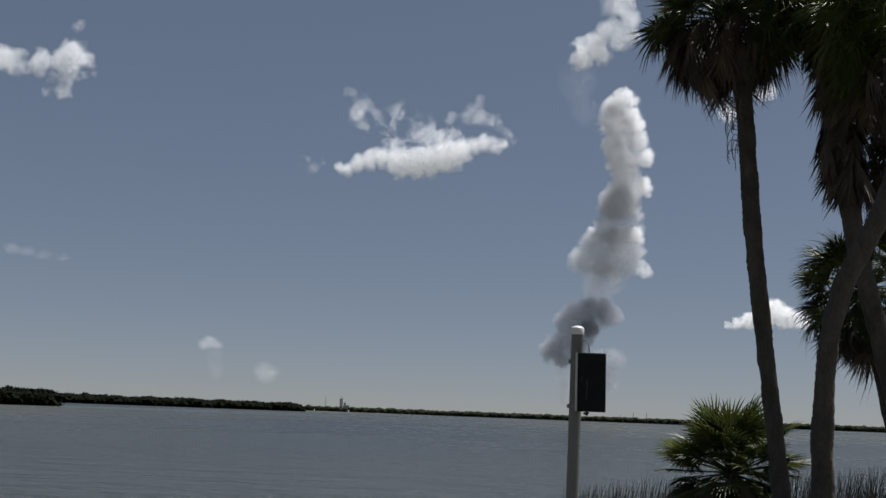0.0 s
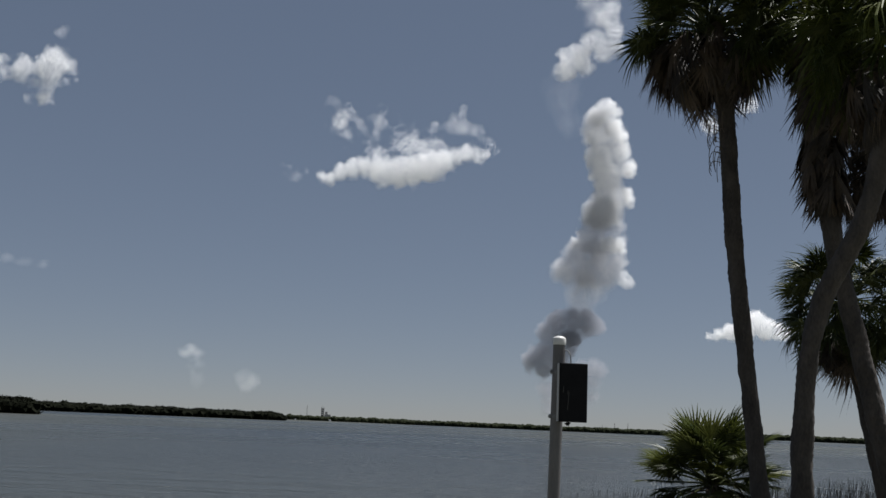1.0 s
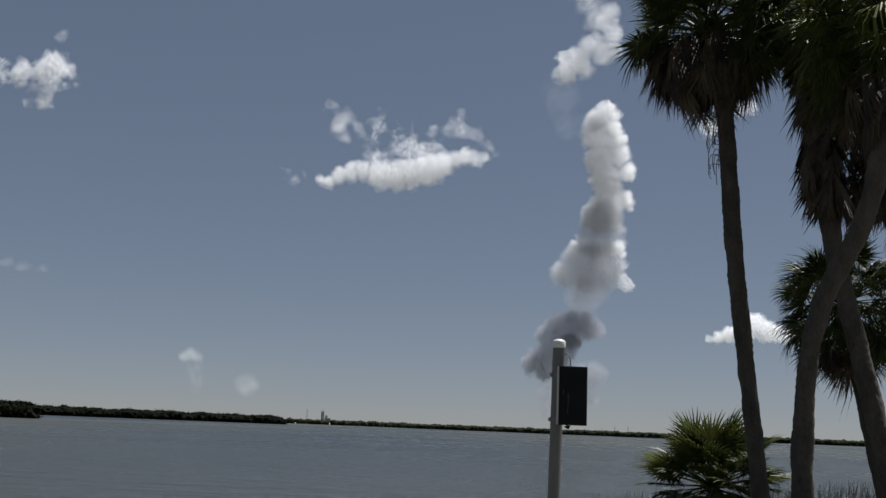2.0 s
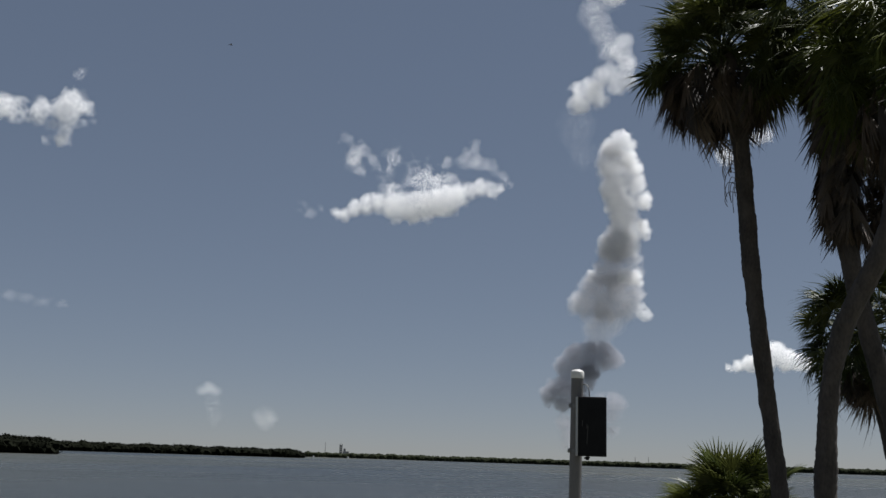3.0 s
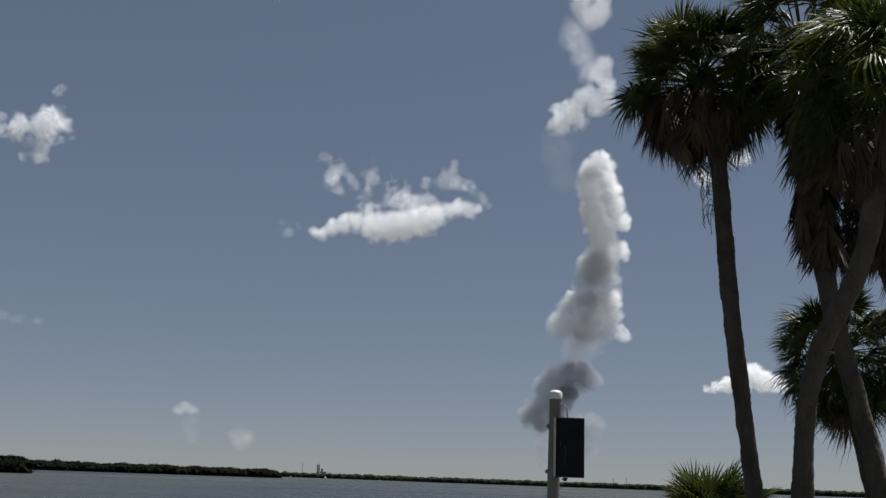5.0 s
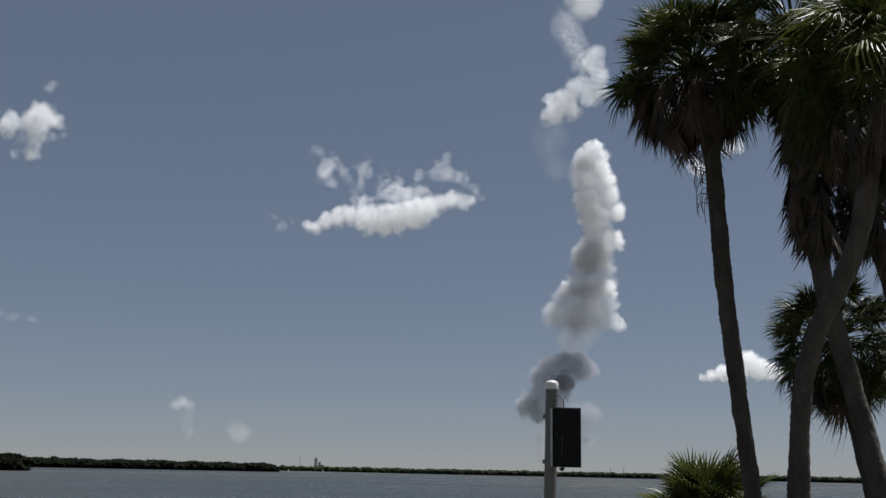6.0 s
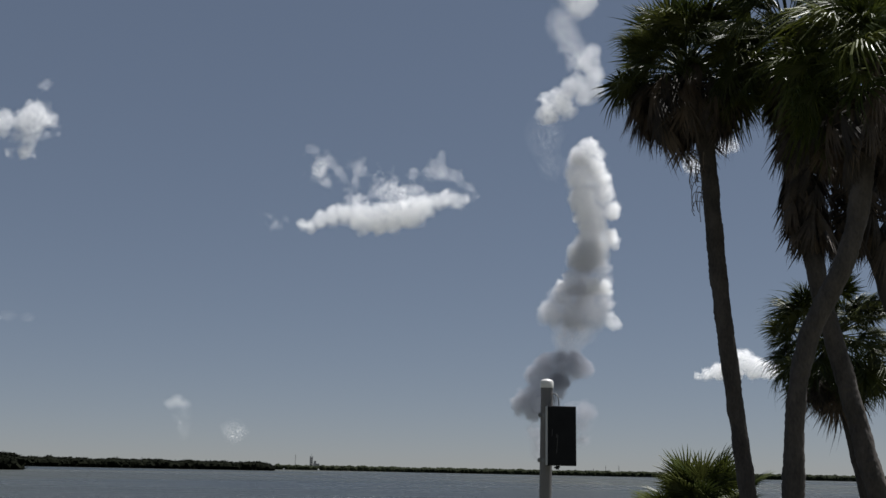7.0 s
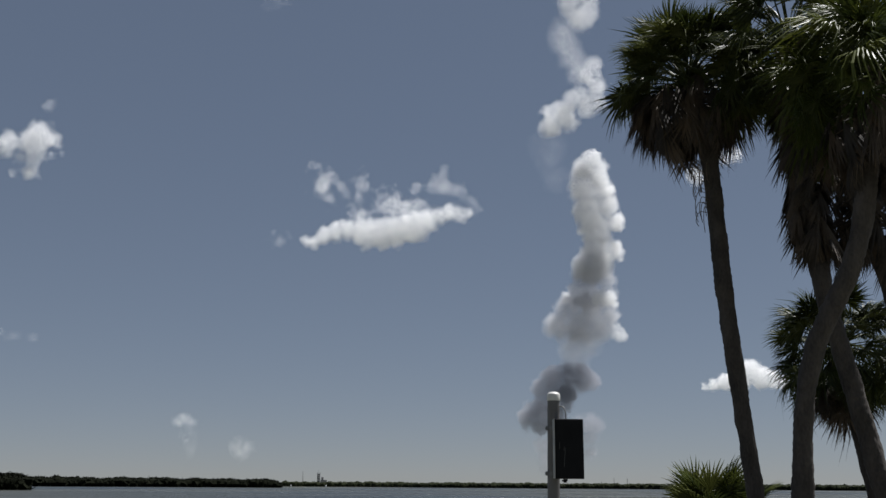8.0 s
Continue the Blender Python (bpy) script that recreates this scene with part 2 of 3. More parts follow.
def launch_tower():
    """The launch pad's tall service tower with its platform, far behind the shore woods."""
    root = tagged(new("launch_tower"), "grey steel service tower rising over the far shore woods", "tower")
    root.matrix_world = Matrix.Translation(toward(-5.25, 0, 2200) - Vector((0, 0, EYE.z - 0.6)))
    bm = bmesh.new()
    for k in range(6):
        block(bm, (5.2, 5.2, 3.4), (0, 0, 2 + 4.4 * k), 0.2)
    for x in (-2.4, 2.4):
        for y in (-2.4, 2.4):
            rod(bm, (x, y, 0), (x, y, 28), 0.5, sides=6)
    part("tower_frame", bm, TOWER, root)
    bm = bmesh.new()
    block(bm, (13, 9, 13), (11, 0, 7), 0.3)
    block(bm, (5, 5, 6), (8, 0, 16), 0.3)
    part("pad_building", bm, CONCRETE, root)
    bm = bmesh.new()
    rod(bm, (0, 0, 27), (0, 0, 33), 0.35, 0.15, 6)
    part("mast", bm, STEEL, root)
    bm = bmesh.new()
    block(bm, (24, 10, 5), (6, 0, 2.5), 0.3)
    part("base", bm, CONCRETE, root)


def lattice_mast(a, d, h):
    root = tagged(new("lattice_mast"), "thin grey lattice mast on the far shore", "mast", group="masts on the far shore")
    root.matrix_world = Matrix.Translation(toward(a, 0, d) - Vector((0, 0, EYE.z - 0.6)))
    bm = bmesh.new()
    for k in range(3):
        x, y = math.cos(k * 2.094), math.sin(k * 2.094)
        rod(bm, (x, y, 0), (x * 0.4, y * 0.4, h), 0.28, 0.2, 5)
    for j in range(int(h / 3)):
        z = 3.0 * j + 1
        for k in range(3):
            a1, a2 = k * 2.094, (k + 1) * 2.094
            rod(bm, (math.cos(a1) * 0.9, math.sin(a1) * 0.9, z), (math.cos(a2) * 0.7, math.sin(a2) * 0.7, z + 2), 0.12, sides=4)
    part("frame", bm, CONCRETE, root)


def storage_tank(a, d, r):
    root = tagged(new("storage_tank"), "small white storage tank by the far shore", "tank", group="tanks on the far shore")
    root.matrix_world = Matrix.Translation(toward(a, 0, d) - Vector((0, 0, EYE.z - 0.6)))
    bm = bmesh.new()
    rod(bm, (0, 0, 0), (0, 0, r * 1.8), r, sides=20)
    part("shell", bm, WHITEWALL, root)
    bm = bmesh.new()
    rod(bm, (0, 0, r * 1.8), (0, 0, r * 2.2), r, 0.3, sides=20)
    part("roof", bm, WHITEWALL, root)


launch_tower()
for a, h in ((-6.1, 31), (10.66, 21), (11.36, 22), (10.0, 15)):
    lattice_mast(a, 2250, h)
for a, r in ((-7.25, 1.7), (-6.7, 1.1), (-4.85, 1.3)):
    storage_tank(a, 2010, r)


# ---- clouds and smoke ----
LATTICE = np.random.default_rng(5).normal(size=(48, 48, 48)).astype(np.float32) * 0.62


def swirl(pos, grain, octaves, rounded=False):
    """Smooth noise, about -1 to 1, with details from grain metres down; rounded: swellings with creases between them."""
    out, amp, total = np.zeros(len(pos), np.float32), 1.0, 0.0
    for k in range(octaves):
        q = pos / (grain * 0.5 ** k) + 17.3 * k
        i = np.floor(q).astype(int)
        f = (q - i).astype(np.float32)
        f = f * f * (3 - 2 * f)
        value = np.zeros(len(pos), np.float32)
        for c in range(8):
            o = np.array((c & 1, c >> 1 & 1, c >> 2))
            w = np.prod(np.where(o, f, 1 - f), axis=1)
            j = (i + o) % 48
            value += w * LATTICE[j[:, 0], j[:, 1], j[:, 2]]
        out += amp * (1.1 - 2.6 * np.abs(value) if rounded else value * 1.5)
        total += amp
        amp *= 0.55
    return out / total - (0.3 if rounded else 0.0)


def vapour(parent, lobes, d, mat, thick, soft=14.0, torn=0.0, billow=0.0, grain=60.0, squash=1.0, fine=1.4, seed=1, label=""):
    """Countless droplet clusters that fill the lobes (azimuth, elevation and radius in degrees at d metres) and thin out at the edge:
    fine ones in the skin, coarser ones inside. thick: how dense, as layers over 100 metres; soft: the edge's width;
    torn and billow: the height of rags or of rounded swellings, grain metres wide."""
    rng = np.random.default_rng(seed)
    mid = np.array([toward(a, e, d) for a, e, _ in lobes])
    rad = np.array([math.tan(radians(r)) * d for _, _, r in lobes])
    scale, skin = np.array([1, 1, squash]), 18.0
    rough = 0.55 * torn + 0.6 * billow
    places, sizes = [], []
    for size, inner, outer in ((fine, np.maximum(0, rad - skin - rough), rad + 0.5 * soft + rough), (2.8, 0 * rad, rad)):
        room = 4.19 * (outer ** 3 - inner ** 3)
        count = int(thick / 100 / (0.2165 * size * size) * room.sum())
        pick = rng.choice(len(lobes), count, p=room / room.sum())
        way = rng.normal(size=(count, 3))
        way /= np.linalg.norm(way, axis=1)[:, None]
        r = (inner[pick] ** 3 + (outer[pick] ** 3 - inner[pick] ** 3) * rng.random(count)) ** (1 / 3)
        pos = mid[pick] + way * r[:, None] * scale
        gap, shared = np.full(count, 1e6, np.float32), np.zeros(count, np.int8)
        thin = (pos / scale).astype(np.float32)
        for c, q, low, high in zip((mid / scale).astype(np.float32), rad, inner, outer):
            away = np.sqrt(((thin - c) ** 2).sum(axis=1))
            shared += (away < high) & (away >= low)
            np.minimum(gap, away - q, out=gap)
        near = (rng.random(count) * np.maximum(shared, 1) < 1) & (gap > -skin - rough if size == fine else gap < 0)
        pos, gap = pos[near], gap[near]
        if torn:
            gap = gap - torn * swirl(pos, grain, 5)
        if billow:
            gap = gap - billow * swirl(pos, grain, 4, True)
        kept = (0.5 - gap / soft > rng.random(len(pos))) & ((gap > -skin) == (size == fine))
        places.append(pos[kept])
        sizes.append(size * rng.uniform(0.7, 1.3, kept.sum()))
    pos, sizes = np.concatenate(places), np.concatenate(sizes)
    n = len(pos)
    facing = np.array((0.30, -0.62, 0.72)) + rng.normal(size=(n, 3)) * 0.16
    one = np.cross(facing, rng.normal(size=(n, 3)))
    one /= np.linalg.norm(one, axis=1)[:, None]
    two = np.cross(facing, one)
    two /= np.linalg.norm(two, axis=1)[:, None]
    verts = pos[:, None, :] + sizes[:, None, None] * np.stack((0.577 * one, 0.5 * two - 0.289 * one, -0.5 * two - 0.289 * one), axis=1)
    me = bpy.data.meshes.new("vapour")
    me.vertices.add(n * 3)
    me.vertices.foreach_set("co", verts.reshape(-1))
    me.loops.add(n * 3)
    me.loops.foreach_set("vertex_index", np.arange(n * 3))
    me.polygons.add(n)
    me.polygons.foreach_set("loop_start", np.arange(n) * 3)
    me.update(calc_edges=True)
    me.materials.append(mat)
    ob = new("vapour", me)
    ob.parent = parent
    tagged(ob, label, kind="stuff")


# launch smoke, from the ground billow up; shade on the low parts is coloured in
ground_smoke = tagged(new("ground_smoke_cloud"), "billow of launch smoke low over the shore, shade put into its dark grey", "smoke")
LOBES = ((7.51, 5.77, 0.67), (6.86, 5.32, 0.52), (8.27, 5.87, 0.72), (9.02, 5.85, 0.71), (9.54, 5.67, 0.5), (8.27, 5.24, 0.6),
         (7.4, 5.23, 0.56))
vapour(ground_smoke, [(a, e, 1.1 * r) for a, e, r in LOBES], 4300, SHADE_GREY, 1.9, 12.0, billow=10.0, grain=40.0, seed=4)
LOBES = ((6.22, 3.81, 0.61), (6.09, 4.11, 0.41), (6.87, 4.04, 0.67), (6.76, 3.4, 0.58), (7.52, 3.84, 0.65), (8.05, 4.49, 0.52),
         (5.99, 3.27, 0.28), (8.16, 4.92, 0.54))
vapour(ground_smoke, [(a, e, 1.1 * r) for a, e, r in LOBES], 4300, SHADE_GREY, 1.9, 12.0, billow=10.0, grain=40.0, seed=5)
low_smoke = tagged(new("low_smoke"), "thin launch smoke hanging below the billow, shade and haze put into its grey", "smoke")
LOBES = ((9.55, 3.35, 0.52), (9.38, 2.61, 0.41), (9.43, 1.87, 0.32), (8.91, 3.23, 0.45), (6.93, 2.18, 0.43), (7.04, 1.6, 0.34),
         (7.05, 1.08, 0.28))
vapour(low_smoke, LOBES, 4340, SHADE_GREY, 1.2, 34.0, torn=14.0, fine=1.1, seed=6)

smoke_column = tagged(new("smoke_column"), "tall leaning column of white and grey rocket exhaust smoke", "smoke")
LOBES = ((9.43, 16.95, 0.62), (9.43, 16.11, 0.8), (10.39, 16.1, 0.66), (9.64, 15.06, 0.88), (10.6, 15.15, 0.68), (9.95, 14.22, 0.9),
         (11.02, 14.31, 0.54), (10.16, 13.38, 0.84), (10.87, 12.85, 0.56), (10.05, 12.54, 0.9), (9.72, 11.91, 0.98), (10.36, 11.81, 0.6))
vapour(smoke_column, LOBES, 4300, EXHAUST, 2.5, 14.0, billow=18.0, grain=42.0, seed=7)
# greyer droplets stand in for the shade on the lower column
LOBES = ((9.83, 11.91, 0.9), (9.46, 11.18, 0.85), (10.41, 11.18, 0.62), (9.29, 10.45, 0.95), (10.45, 10.34, 0.68), (8.45, 10.15, 0.3))
vapour(smoke_column, LOBES, 4300, HALF_SHADE, 1.3, 18.0, billow=18.0, grain=44.0, seed=8, label="lower smoke with shade put into its grey")
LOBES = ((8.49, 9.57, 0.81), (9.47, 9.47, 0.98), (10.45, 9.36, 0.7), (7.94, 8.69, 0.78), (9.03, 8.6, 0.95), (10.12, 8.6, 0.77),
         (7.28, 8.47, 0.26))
vapour(smoke_column, LOBES, 4300, HALF_SHADE, 1.5, 22.0, billow=20.0, grain=48.0, seed=9, label="lower smoke with shade put into its grey")
column_foot = tagged(new("thin_grey_smoke"), "thin foot of the exhaust smoke column, shade put into its grey", "smoke")
LOBES = ((8.7, 7.83, 0.78), (9.35, 7.73, 0.63), (8.76, 7.19, 0.6), (8.7, 6.65, 0.54))
vapour(column_foot, LOBES, 4310, HALF_SHADE, 0.8, 44.0, torn=20.0, fine=1.1, seed=10)
LOBES = ((10.13, 10.23, 0.39), (10.67, 10.14, 0.43), (9.91, 10.05, 0.22), (10.93, 9.88, 0.24), (10.35, 10.45, 0.24))
BREAKS = [(LOBES, "bright white puff breaking out of the smoke column")]
LOBES = ((11.17, 8.18, 0.41), (11.09, 8.48, 0.28), (11.38, 8.07, 0.27))
BREAKS.append((LOBES, "bright white puff beside the smoke column"))
# sunlit rim: droplets whiter than the column carry the sun's brightness in their colour
LOBES = ((10.62, 17.4, 0.25), (10.61, 16.67, 0.29), (10.88, 16.04, 0.31), (11.03, 15.56, 0.25))
BREAKS.append((LOBES, "puffs on the smoke column's sunny side, sunlight put into their white"))
LOBES = ((11.39, 14.52, 0.29), (11.33, 14.1, 0.31), (11.16, 13.06, 0.29), (11.34, 12.69, 0.25), (11.31, 12.32, 0.19))
BREAKS.append((LOBES, "puffs on the smoke column's sunny side, sunlight put into their white"))
# sunlit edges on the column's left, also painted with the whiter droplets
LOBES = ((9.2, 13.91, 0.17), (9.47, 13.49, 0.15), (8.34, 10.34, 0.23), (8.29, 10.02, 0.17))
BREAKS.append((LOBES, "small puffs on the smoke column's shaded side, sunlit edges coloured pale"))
for k, (lobes, text) in enumerate(BREAKS):
    puff = tagged(new("smoke_puff"), text, "smoke", group="bright smoke puffs")
    vapour(puff, lobes, 4330 if k == 4 else 4235, WHITE, 1.6 if k == 1 else 3.4, 7.0, billow=12.0, grain=20.0, fine=1.4, seed=20 + k)

column_head = tagged(new("rising_smoke_billow"), "rising rounded white head of the exhaust smoke column", "smoke")
LOBES = ((9.97, 17.67, 0.58), (10.3, 17.45, 0.42), (9.48, 17.21, 0.6), (10.24, 16.78, 0.55))
vapour(column_head, LOBES, 4290, WHITE, 3.2, 7.0, billow=14.0, grain=28.0, seed=11)

trail = tagged(new("exhaust_trail"), "winding white exhaust trail above the smoke column", "smoke")
LOBES = ((7.64, 19.78, 0.62), (8.4, 20.28, 0.7), (7.58, 20.29, 0.5), (8.73, 19.86, 0.49), (7.29, 19.45, 0.35), (8.13, 20.59, 0.43))
vapour(trail, LOBES, 4350, WHITE, 2.4, 13.0, billow=18.0, grain=32.0, seed=12)
trail_bend = tagged(new("exhaust_trail_bend"), "soft white bend of the exhaust trail beside the palm", "smoke")
LOBES = ((9.06, 21.08, 0.56), (9.71, 20.76, 0.62), (10.25, 20.95, 0.59), (10.42, 21.66, 0.53), (9.99, 22.28, 0.56), (10.21, 22.87, 0.41),
         (9.49, 21.48, 0.41))
vapour(trail_bend, LOBES, 4370, WHITE, 1.7, 20.0, torn=18.0, billow=10.0, grain=40.0, fine=1.2, seed=13)
trail_thin = tagged(new("thin_exhaust_trail"), "thin torn stretch of the exhaust trail", "smoke")
LOBES = ((9.39, 22.7, 0.67), (8.95, 23.36, 0.63), (8.62, 24.02, 0.67), (8.51, 24.67, 0.67), (9.07, 25.2, 0.67))
vapour(trail_thin, LOBES, 4370, WHITE, 0.6, 44.0, torn=26.0, fine=1.0, seed=14)
trail_top = tagged(new("upper_exhaust_trail"), "upper white puffs of the exhaust trail", "smoke")
LOBES = ((9.63, 25.58, 0.76), (9.85, 26.07, 0.61), (9.07, 26.19, 0.73), (9.98, 25.17, 0.34), (9.3, 26.77, 0.81), (9.8, 26.9, 0.6),
         (8.74, 27.86, 0.72), (8.4, 28.84, 0.72))
vapour(trail_top, LOBES, 4350, WHITE, 1.6, 20.0, billow=20.0, grain=40.0, fine=1.2, seed=15)
trail_faint = tagged(new("faint_exhaust_veil"), "faint pale veil of old exhaust smoke", "smoke")
LOBES = ((7.63, 18.64, 0.89), (7.47, 18.01, 0.63), (7.91, 16.86, 0.58))
vapour(trail_faint, LOBES, 4390, WHITE, 0.07, 60.0, torn=30.0, grain=90.0, fine=0.7, seed=16)

# fair-weather clouds
long_cloud = tagged(new("long_cloud"), "long flat white fair-weather cloud with torn upper edge", "cloud", group="fair-weather clouds")
LOBES = ((-6.14, 13.25, 0.22), (-5.7, 13.27, 0.3), (-5.16, 13.61, 0.42), (-4.5, 13.77, 0.5), (-3.84, 13.92, 0.54), (-3.16, 13.84, 0.6),
         (-2.48, 13.76, 0.7), (-1.81, 13.84, 0.78), (-1.14, 13.92, 0.85), (-0.47, 14.05, 0.8), (0.2, 14.29, 0.75), (0.76, 14.53, 0.65),
         (1.32, 14.77, 0.54), (1.88, 14.89, 0.44), (2.44, 14.96, 0.36), (2.79, 14.85, 0.24), (-2.69, 13.31, 0.38), (-1.79, 13.4, 0.48),
         (-0.89, 13.44, 0.42))
vapour(long_cloud, LOBES, 4400, WHITE, 1.7, 22.0, torn=24.0, grain=48.0, fine=1.2, seed=17)
LOBES = ((-1.19, 15.34, 0.57), (-1.64, 15.21, 0.46), (-0.62, 15.2, 0.57), (-0.06, 15.33, 0.44), (-3.2, 14.8, 0.31), (-2.59, 14.96, 0.22),
         (-1.69, 16.36, 0.2), (-1.79, 15.97, 0.17), (-0.2, 16.09, 0.17), (-5.32, 16.45, 0.46), (-5.42, 16.21, 0.35), (-5, 16.79, 0.22),
         (-5, 15.69, 0.28), (-3.07, 16.79, 0.26), (-3.28, 16.45, 0.26), (-2.86, 17.01, 0.16))
vapour(long_cloud, LOBES, 4400, WHITE, 0.75, 28.0, torn=54.0, grain=40.0, fine=1.0, seed=18, label="torn pale upper shreds")
LOBES = ((-4.05, 15.98, 0.26), (-3.58, 15.65, 0.22), (1.04, 16.51, 0.33), (1.62, 16.28, 0.42), (2.19, 16.14, 0.31), (0.82, 16.23, 0.26),
         (1.48, 17.06, 0.17), (1.03, 16.83, 0.2), (-8.15, 13.56, 0.16), (-7.7, 13.32, 0.22), (3.28, 15.52, 0.17), (-5.94, 17.39, 0.17))
vapour(long_cloud, LOBES, 4400, WHITE, 0.5, 28.0, torn=54.0, grain=40.0, fine=0.9, seed=19, label="torn pale upper shreds")

ragged_cloud = tagged(new("ragged_cloud"), "small ragged white fair-weather cloud", "cloud", group="fair-weather clouds")
LOBES = ((-21.6, 17.51, 0.6), (-22.16, 17.42, 0.46), (-22.55, 16.76, 0.33), (-21.14, 17.67, 0.56), (-20.8, 18.02, 0.39),
         (-20.45, 17.58, 0.43), (-20.28, 16.91, 0.25), (-21.53, 16.54, 0.47), (-21.46, 15.96, 0.39), (-21.35, 17.06, 0.58),
         (-20.88, 17.12, 0.45), (-22.51, 17.18, 0.34))
vapour(ragged_cloud, LOBES, 4400, WHITE, 1.3, 26.0, torn=44.0, grain=54.0, fine=1.2, seed=20)
side_cloud = tagged(new("ragged_cloud"), "small white fair-weather cloud with a soft edge", "cloud", group="fair-weather clouds")
LOBES = ((-23.05, 17.04, 0.17), (-23.55, 17.3, 0.38), (-23.4, 16.84, 0.27), (-23.89, 17.06, 0.53), (-24.35, 17.06, 0.59),
         (-24.88, 16.94, 0.47))
vapour(side_cloud, LOBES, 4400, WHITE, 1.3, 26.0, torn=44.0, grain=54.0, fine=1.2, seed=21)
tiny_cloud = tagged(new("cloud_shred"), "tiny torn shred of white cloud", "cloud", group="fair-weather clouds")
LOBES = ((-20.79, 19.22, 0.23), (-20.63, 19.46, 0.15))
vapour(tiny_cloud, LOBES, 4400, WHITE, 0.9, 26.0, torn=16.0, grain=40.0, fine=1.1, seed=22)

heaped_cloud = tagged(new("heaped_cloud"), "small heaped white cloud low beyond the palms", "cloud", group="fair-weather clouds")
LOBES = ((15.67, 5.24, 0.24), (16.2, 5.39, 0.39), (16.78, 5.54, 0.54), (17.42, 5.69, 0.69), (18.01, 6.08, 0.66), (17.91, 6.4, 0.39),
         (18.57, 5.72, 0.65), (19.08, 5.6, 0.53), (19.64, 5.49, 0.41))
vapour(heaped_cloud, LOBES, 4450, WHITE, 2.0, 12.0, billow=13.0, grain=40.0, squash=0.9, seed=23)
broken_cloud = tagged(new("broken_cloud"), "broken white cloud half hidden by palm crowns", "cloud", group="fair-weather clouds")
LOBES = ((15.71, 16.55, 0.43), (15.59, 16.92, 0.33), (17.36, 17.47, 0.39), (17.82, 17.59, 0.39), (15.7, 18.46, 0.36))
vapour(broken_cloud, LOBES, 4450, WHITE, 1.8, 24.0, torn=16.0, grain=46.0, seed=24)

# faint far clouds
for name, text, lobes, thick, squash in (
        ("faint_cloud", "faint small cloud low over the horizon",
         ((-12.48, 3.41, 0.27), (-12.76, 3.27, 0.21), (-12.17, 3.3, 0.21)), 0.5, 0.8),
        ("faint_cloud", "faint pale shaft below a small cloud",
         ((-12.26, 2.58, 0.42), (-12.13, 2, 0.36)), 0.07, 1.2),
        ("faint_cloud", "faint small cloud low over the horizon",
         ((-9.48, 2.24, 0.27), (-9.7, 2, 0.33), (-9.19, 1.96, 0.33), (-9.44, 1.74, 0.36)), 0.16, 0.9),
        ("thin_wisp", "thin stretched wisp of cloud",
         ((-22.85, 7.58, 0.34), (-22.17, 7.5, 0.32), (-21.34, 7.39, 0.29), (-20.37, 7.33, 0.23)), 0.1, 0.6),
        ("thin_wisp", "thin torn wisp of cloud",
         ((-8.53, 26.01, 0.39), (-9.11, 25.84, 0.27), (-8.04, 26.2, 0.27)), 0.1, 0.7)):
    wisp = tagged(new(name), text, "cloud", group="faint far clouds")
    vapour(wisp, lobes, 4500, WHITE, thick, 40.0, torn=18.0, grain=50.0, squash=squash, fine=0.8, seed=round(100 * thick))


# ---- palms ----
def fan_leaf(seed, blades, radius, stalk, droop, spread, mat, width=0.05, cup=0.30, wild=0.05, hangs=0.0):
    """One costapalmate leaf: a bent stalk along +Y and a pleated fan of tapering blades with hanging tips."""
    rng = random.Random(seed)
    verts, faces = [], []
    line = [Vector((0, stalk * t, -0.10 * stalk * t * t)) for t in (0, 0.35, 0.7, 1.0)]
    v, f = tube(line, (0.022, 0.016, 0.013, 0.010), 5)
    verts += v
    faces += f
    hub = line[-1]
    for i in range(blades):
        s = (i + 0.5) / blades * 2 - 1
        ang = radians(spread) * s + rng.gauss(0, wild)
        length = radius * (1.0 - 0.25 * abs(s) ** 1.5) * rng.uniform(1.0 - 5 * wild, 1.06)
        way = Vector((math.sin(ang), math.cos(ang), 0))
        side = Vector((way.y, -way.x, 0))
        fold = cup * abs(s) * radius  # the fan is folded up along its rib
        sag = droop * length * rng.uniform(0.2, 1.8 - 6 * wild)
        w = width * rng.uniform(0.8, 1.15)

        def at(t, lift=0.0):
            return hub + way * (length * t * (1 - 0.12 * droop * t) * (1 - 0.68 * hangs)) + Vector((0, 0, -0.85 * hangs * length * t + fold * t * (1 - 0.4 * t) - sag * t * t * t - 0.10 * length * t * t + lift))

        o = len(verts)
        verts += [at(0.02), at(0.42) - side * w * 0.62, at(0.42, w * 0.45), at(0.42) + side * w * 0.62,
                  at(0.72) - side * w * 0.36, at(0.72, w * 0.25), at(0.72) + side * w * 0.36, at(1.0)]
        faces += [(o, o + 2, o + 1), (o, o + 3, o + 2), (o + 1, o + 2, o + 5, o + 4), (o + 2, o + 3, o + 6, o + 5), (o + 4, o + 5, o + 7), (o + 5, o + 6, o + 7)]
    return mesh_from("leaf", verts, faces, mat)


GREEN_LEAVES = [fan_leaf(10 + i, 44, 0.64, 0.92, 0.18 + 0.14 * i, 122, LEAF, 0.027) for i in range(4)]
BRIGHT_LEAVES = [fan_leaf(30 + i, 46, 0.70, 0.90, 0.35 + 0.2 * i, 120, LEAF_YOUNG, 0.027) for i in range(4)]
SMALL_LEAVES = [fan_leaf(50 + i, 36, 0.56, 0.74, 0.06 + 0.05 * i, 132, LEAF, 0.030, 0.18, 0.02) for i in range(4)]
